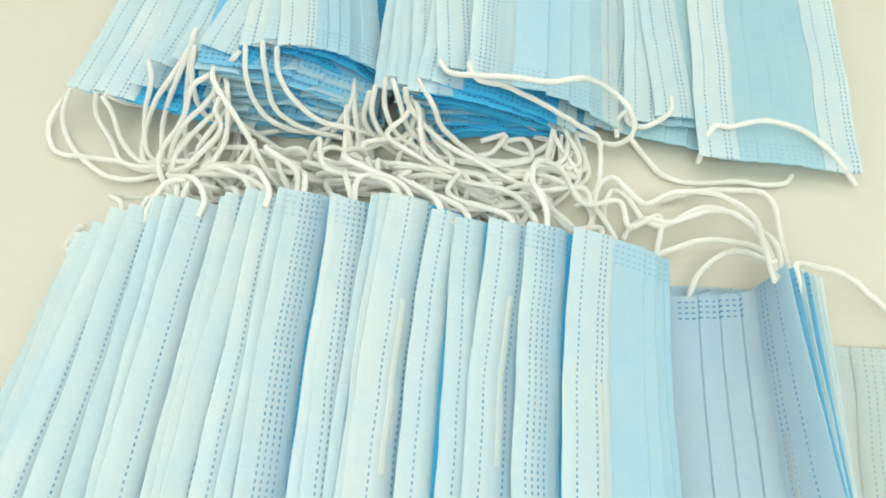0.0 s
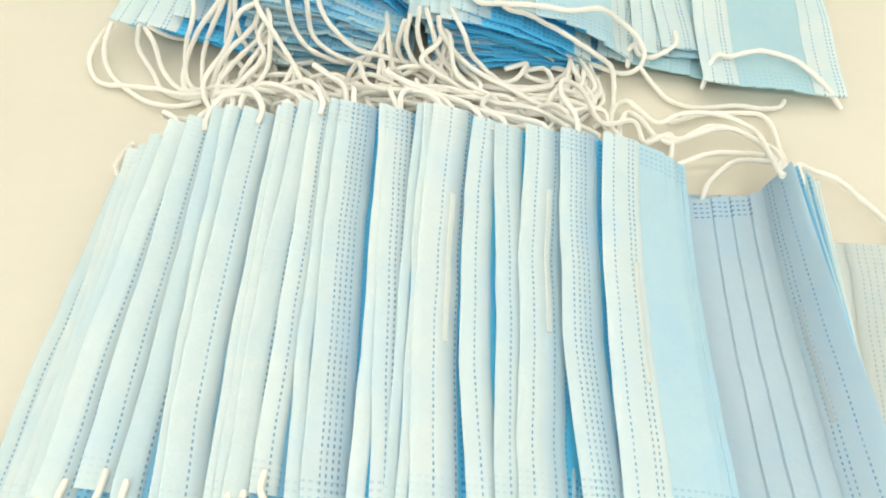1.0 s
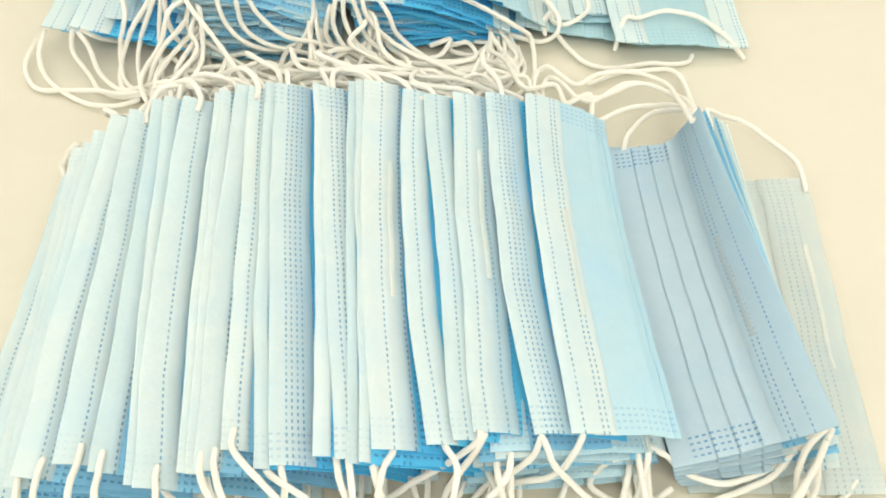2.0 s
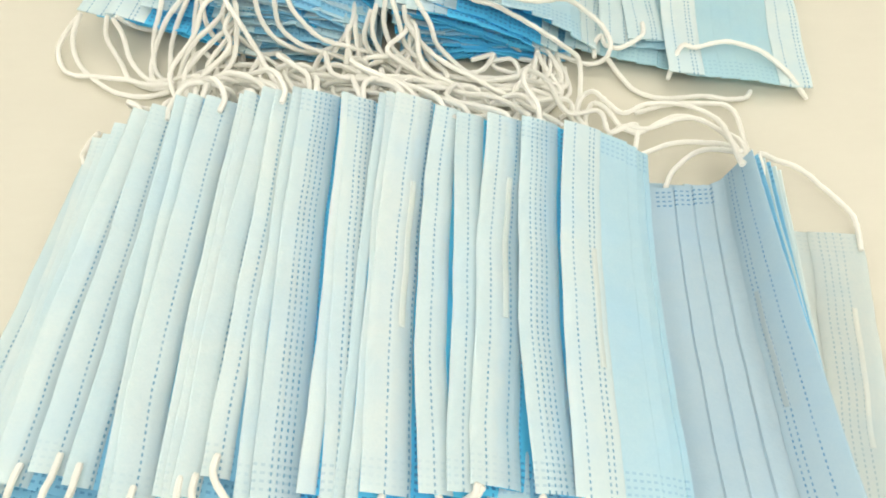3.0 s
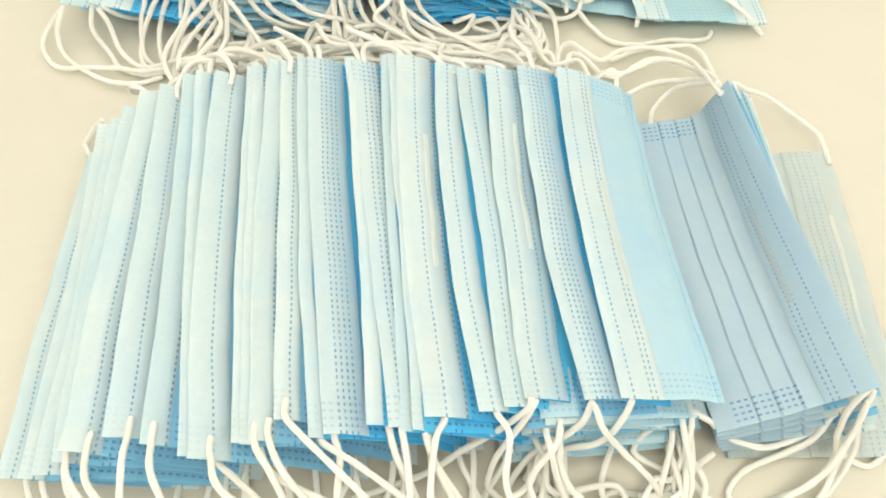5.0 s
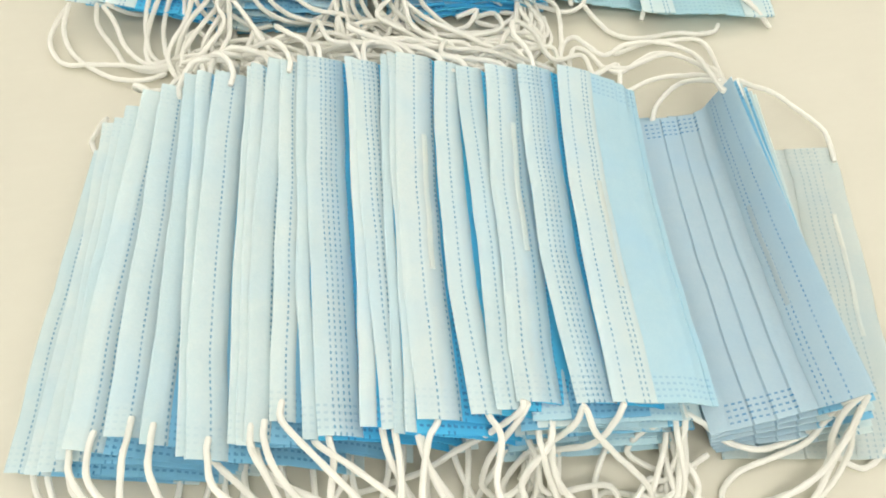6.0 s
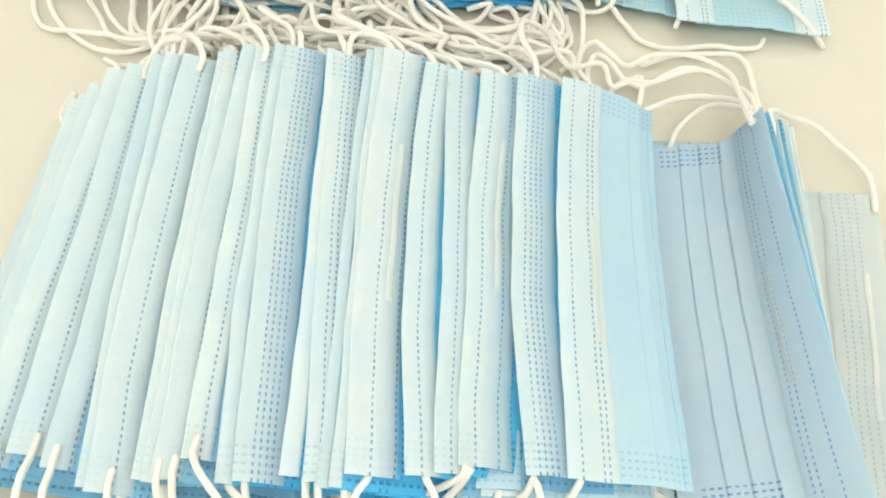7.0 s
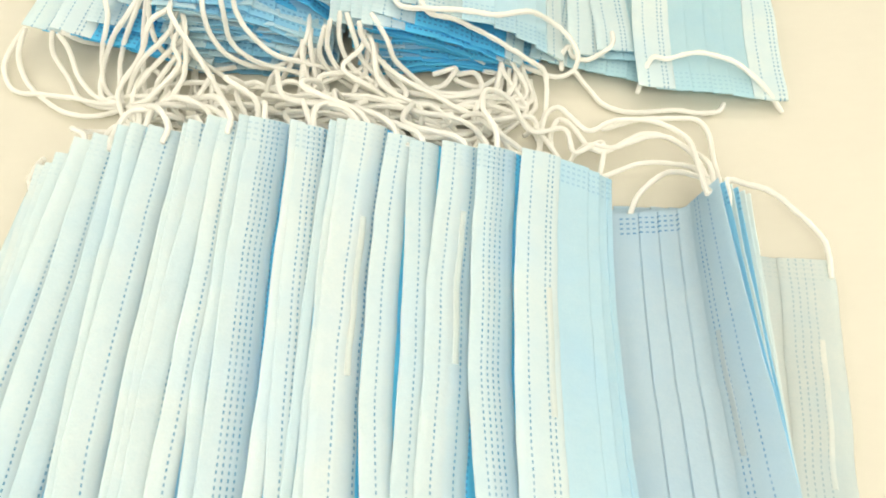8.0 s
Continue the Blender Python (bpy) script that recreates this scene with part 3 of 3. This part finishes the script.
BARE = {2: 1.5, 4: 1.5, 6: 1.5, 8: 1.5, 11: 1.5, 12: 2.0, 14: 2.0, 15: -2.0, 16: -3.0, 18: 0.0, 19: 1.0, 20: -2.0, 21: -3.0, 22: 0.0, 23: 0.0}  # millimetres of panel left bare beside the next hem
WIRES = {19: (0.36, 0.74, 0.0125), 22: (0.40, 0.80, 0.0115), 24: (0.3, 0.62, 0.0145), 8: (0.40, 0.72, 0.0165)}
FAR_CORDS = {0: (SMALL,), 3: (STRAY1,), 8: (STRAY2,), 12: (STRAY3,), 14: (STRAY6,), 20: (STRAY4,), 23: (STRAY5,)}
ROW_CORDS = {21: (NB1,), 22: (NB2,), 23: (NB3, NB4), 24: (NB5, NB6)}
rng = np.random.default_rng(7)
for i in range(25):
    last = i == 24
    z = Z_EDGE[i] / 1000
    lean = math.degrees(math.asin(min(0.60, max(0.05, (z - 0.004) / 0.082))))
    flat = min(1.0, max(0.0, (i - 8) / 8))
    first, end = lean * (0.50 - 0.10 * flat), lean * (1.50 + 0.10 * flat)
    pitch = 0.0 if last else ((X_FAR[i + 1] - X_FAR[i] + X_NEAR[i + 1] - X_NEAR[i]) / 2 + BOW[i + 1] - BOW[i]) / 1000
    widest = 0.0 if last else max(X_FAR[i + 1] - X_FAR[i], X_NEAR[i + 1] - X_NEAR[i]) / 1000
    hem = 0.0195 if last else max(0.0045, widest * 0.85) if widest < 0.010 else min(0.023, max(0.010, (pitch + widest) / 2 - BARE.get(i, 0.5) / 2000))
    near, far = (X_NEAR[i] / 1000, Y_NEAR[i] / 1000, z - 0.001), (X_FAR[i] / 1000, Y_FAR[i] / 1000, z)
    if last:
        card = Card(near, far, BOW[i] / 1000, 10, 26, 0.050, slope_far=20, end_far=36, folds=(0.58, 0.82), low=0.003, seed=25, wrinkle=0.0011, hem=hem, pleat=0.0010)
    else:
        card = Card(near, far, BOW[i] / 1000, first, end, 0.080, seed=i + 1, wrinkle=0.0011, hem=hem, pleat=0.0005, dip=0.0015)
    loops = [] if i < 2 or last else [loop_points(card, "far", rng, 0.042 if i > 5 else 0.028, (-0.028 if i > 7 else 0.022) + rng.normal() * 0.016, 0.024, tuck=i not in (5, 8, 12), u0=0.004 + 0.008 * rng.random())]
    loops += [run(c) for c in ROW_CORDS[i]] if i in ROW_CORDS else [loop_points(card, "near", rng, 0.058, rng.normal() * 0.02 + (0.045 if i < 14 else 0.022), 0.018, tuck=i > 12 or i in (1, 7, 9), u0=0.004 + 0.009 * rng.random())]
    loops += [run(c) for c in FAR_CORDS.get(i, ())]
    face_mask(card, "pale blue pleated face mask standing on edge in the row" if not last else "light blue pleated face mask lying open on the row's end", "masks in the near row",
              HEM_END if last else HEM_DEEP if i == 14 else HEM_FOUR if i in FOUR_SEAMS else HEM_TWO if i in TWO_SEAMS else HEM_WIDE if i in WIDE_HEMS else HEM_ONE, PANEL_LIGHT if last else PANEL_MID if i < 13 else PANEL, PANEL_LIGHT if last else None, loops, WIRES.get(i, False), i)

# masks folded flat under the open end of the row
for k in range(20):
    z = 0.0405 - 0.0019 * k
    card = Card((0.054 + 0.003 * math.sin(k * 2.2) - 0.0006 * k, 0.068 - 0.0022 * math.sin(k * 1.3) - 0.0003 * k, z), (0.069 - 0.0006 * k, 0.232, z - 0.003), 0.0, 4 - 0.2 * k, 26 - 1.3 * k, 0.076, seed=220 + k, wrinkle=0.0022, hem=0.016)
    cloth = (PANEL_LIGHT, PANEL_PALE, PANEL_MID, HEM_LOW)[k * 7 % 4]
    face_mask(card, "light blue pleated face mask folded flat under the row", "masks in the near row", cloth, PANEL_LIGHT if k % 3 else PANEL_MID, cloth, [loop_points(card, "near", rng, 0.04, rng.normal() * 0.02, 0.008, tuck=True)] if k % 2 == 0 else [], False, 220 + k)

# ---- the small stack beside the row, leaning the other way ----
STACK_CORDS = [(ROPE1, NB7), (ROPE2, NB8), (ROPE3, NB9), (ROPE4, NB11), (INNER1, NB12), (INNER2,)]
for k in range(6):
    card = Card((0.188 + 0.0022 * k, 0.052 - 0.002 * k, 0.050 - 0.0065 * k), (0.191 + 0.0052 * k, 0.216 + 0.0012 * k, 0.045 - 0.0052 * k), -0.001, 33 - 4 * k, 20 - 3 * k, 0.066, -1, slope_far=74 - 8 * k, knee=0.028, end_far=1.0, seed=60 + k, wrinkle=0.0007, hem=0.022, pleat=0.0012, folds=(0.22, 0.47, 0.72), low=0.008)
    # hems 1 and 3 are mid blue to stand in for shaded gaps
    face_mask(card, "grey-blue pleated face mask on the small stack", "masks in the small stack", PANEL_SEAM if k == 0 else PANEL_MID if k in (1, 3) else HEM_END, PANEL_GREY, PANEL_GREY, [run(c) for c in STACK_CORDS[k]], (0.28, 0.6, 0.0165) if k == 0 else False, 60 + k)

# white-sided mask flat on the table, half under the small stack
card = Card((0.222, 0.030, 0.004), (0.253, 0.190, 0.005), 0.0, 2, 0, 0.085, -1, seed=80, wrinkle=0.0016, hem=0.026)
face_mask(card, "white-sided pleated face mask flat on the table", "masks in the small stack", WHITE, WHITE, WHITE, [run(EDGE), run(NB10)], (0.35, 0.75, 0.008), 80)

# ---- the far pile ----
FAR_LEFT = [(-138, 350, -114, 428, 20), (-121, 343, -95, 424, 24), (-101, 343, -84, 423, 27), (-90, 351, -69, 406, 35), (-77, 347, -61, 399, 40), (-66, 348, -48, 392, 45), (-60, 346, -44, 385, 50), (-41, 344, -36, 384, 50), (-33, 343, -29, 381, 52), (-28, 344, -25, 380, 53), (-21, 338, -22, 378, 54)]
FAR_MID = [(23, 322, 30, 389, 40), (29, 327, 35, 386, 42), (34, 322, 39, 386, 42), (39, 317, 44, 384, 43), (44, 323, 54, 382, 44), (54, 328, 55, 379, 46), (67, 321, 74, 375, 48)]
FAR_RIGHT = [(125, 316, 150, 409, 12), (145, 316, 157, 407, 14), (160, 316, 165, 407, 15), (177, 291, 191, 408, 16)]


def far_card(row, seed, slope, slope_end, width=0.084, wrinkle=0.0012, hem=0.022, low=0.011, folds=(0.22, 0.47, 0.72), pleat=0.001):
    xn, yn, xt, yt, z = (c / 1000 for c in row)
    d = Vector((xt - xn, yt - yn, 0)).normalized() * LENGTH
    return Card((xn, yn, z), (xn + d.x, yn + d.y, z), 0.0, slope, slope_end, width, seed=seed, wrinkle=wrinkle, hem=hem, low=low, folds=folds, pleat=pleat)


LEFT_CORDS = [(LEFT1, LEFT2), (LEFT3,), (LEFT4, LEFT5), (BUNCH4,), (BUNCH2,), (BUNCH3,), (BUNCH1, ARCH5), (ARCH4,), (ARCH3,), (ARCH2,), (ARCH1,)]
MID_CORDS = [(SWEEP6, STRAY7), (SWEEP1, STRAY8), (SWEEP2,), (SWEEP5,), (SWEEP3,), (SWEEP4, CROSS1), (CROSS2,)]
RIGHT_CORDS = [(), (UNDER,), (CROSS3,), (FLAT,)]
for i, row in enumerate(FAR_LEFT):
    z = row[4] / 1000
    if i < 6:
        lean = math.degrees(math.asin(min(0.62, max(0.03, (z - 0.012) / 0.084))))
        card = far_card(row, 100 + i, lean * 0.6, lean * 1.4)
    else:
        card = far_card(row, 100 + i, 2, 48 if i == 10 else 60, 0.052 if i == 10 else 0.076, hem=0.018)
    face_mask(card, "pale blue pleated face mask in the far pile", "masks in the far pile", HEM_END if i in (0, 1, 5, 6, 10) else HEM_ONE, PANEL if i < 10 else PANEL_LIGHT, PANEL_LIGHT if i == 10 else None, [run(c) for c in LEFT_CORDS[i]], False, 100 + i)
for i, row in enumerate(FAR_MID):
    z = row[4] / 1000
    lean = math.degrees(math.asin((z - 0.012) / 0.084))
    card = far_card(row, 130 + i, lean * 0.5, lean * 1.5, pleat=0.0024 if i == 6 else 0.001, folds=(0.35, 0.6, 0.85))
    face_mask(card, "pale blue pleated face mask in the far pile", "masks in the far pile", HEM_FOUR if i == 6 else HEM_END if i == 5 else HEM_ONE, PANEL if i < 6 else PANEL_LIGHT, None, [run(c) for c in MID_CORDS[i]], False, 130 + i)
for i, row in enumerate(FAR_RIGHT):
    card = far_card(row, 150 + i, 6, 4, 0.080 if i == 3 else 0.076, hem=0.020, low=0.018 if i == 3 else 0.011, pleat=0.0008)
    face_mask(card, "light blue pleated face mask flat beside the far pile" if i == 3 else "pale blue pleated face mask in the far pile", "masks in the far pile", HEM_END, PANEL_PALE, HEM_END if i == 3 else None, [run(c) for c in RIGHT_CORDS[i]], False, 150 + i)
# masks pressed flat underneath, their ends showing as layers
for k in range(25):
    z = 0.047 - 0.00178 * k
    card = far_card((-61 + 2.5 * math.sin(k * 2.1), 337 + 1.8 * math.sin(k * 1.7) - k * 0.4, -53, 392, z * 1000), 170 + k, 1, 28 - 1.1 * k, 0.083, 0.0030)
    cloth = (PANEL_MID, PANEL_PALE, PANEL_LIGHT, PANEL_PALE)[k * 7 % 4]
    face_mask(card, "blue pleated face mask pressed flat in the far pile", "masks in the far pile", cloth, PANEL_LIGHT if k % 2 else PANEL_MID, cloth, [loop_points(card, "near", rng, 0.05, rng.normal() * 0.02, 0.012, tuck=True)] if k % 2 == 0 else [], False, 170 + k)
for k in range(24):
    z = 0.0365 - 0.00142 * k
    card = far_card((32 + 2.5 * math.sin(k * 2.3) + k * 0.3, 324 + 1.8 * math.sin(k * 1.9) - k * 0.4, 38, 383, z * 1000), 200 + k, 6 - 0.25 * k, 30 - 1.2 * k, 0.092, 0.0028)
    cloth = (PANEL_MID, PANEL_LIGHT, PANEL, PANEL_LIGHT)[k * 7 % 4]
    face_mask(card, "blue pleated face mask pressed flat in the far pile", "masks in the far pile", cloth, PANEL if k % 3 else PANEL_MID, cloth, [loop_points(card, "near", rng, 0.045, rng.normal() * 0.02, 0.012, tuck=True)] if k % 2 == 0 else [], False, 200 + k)
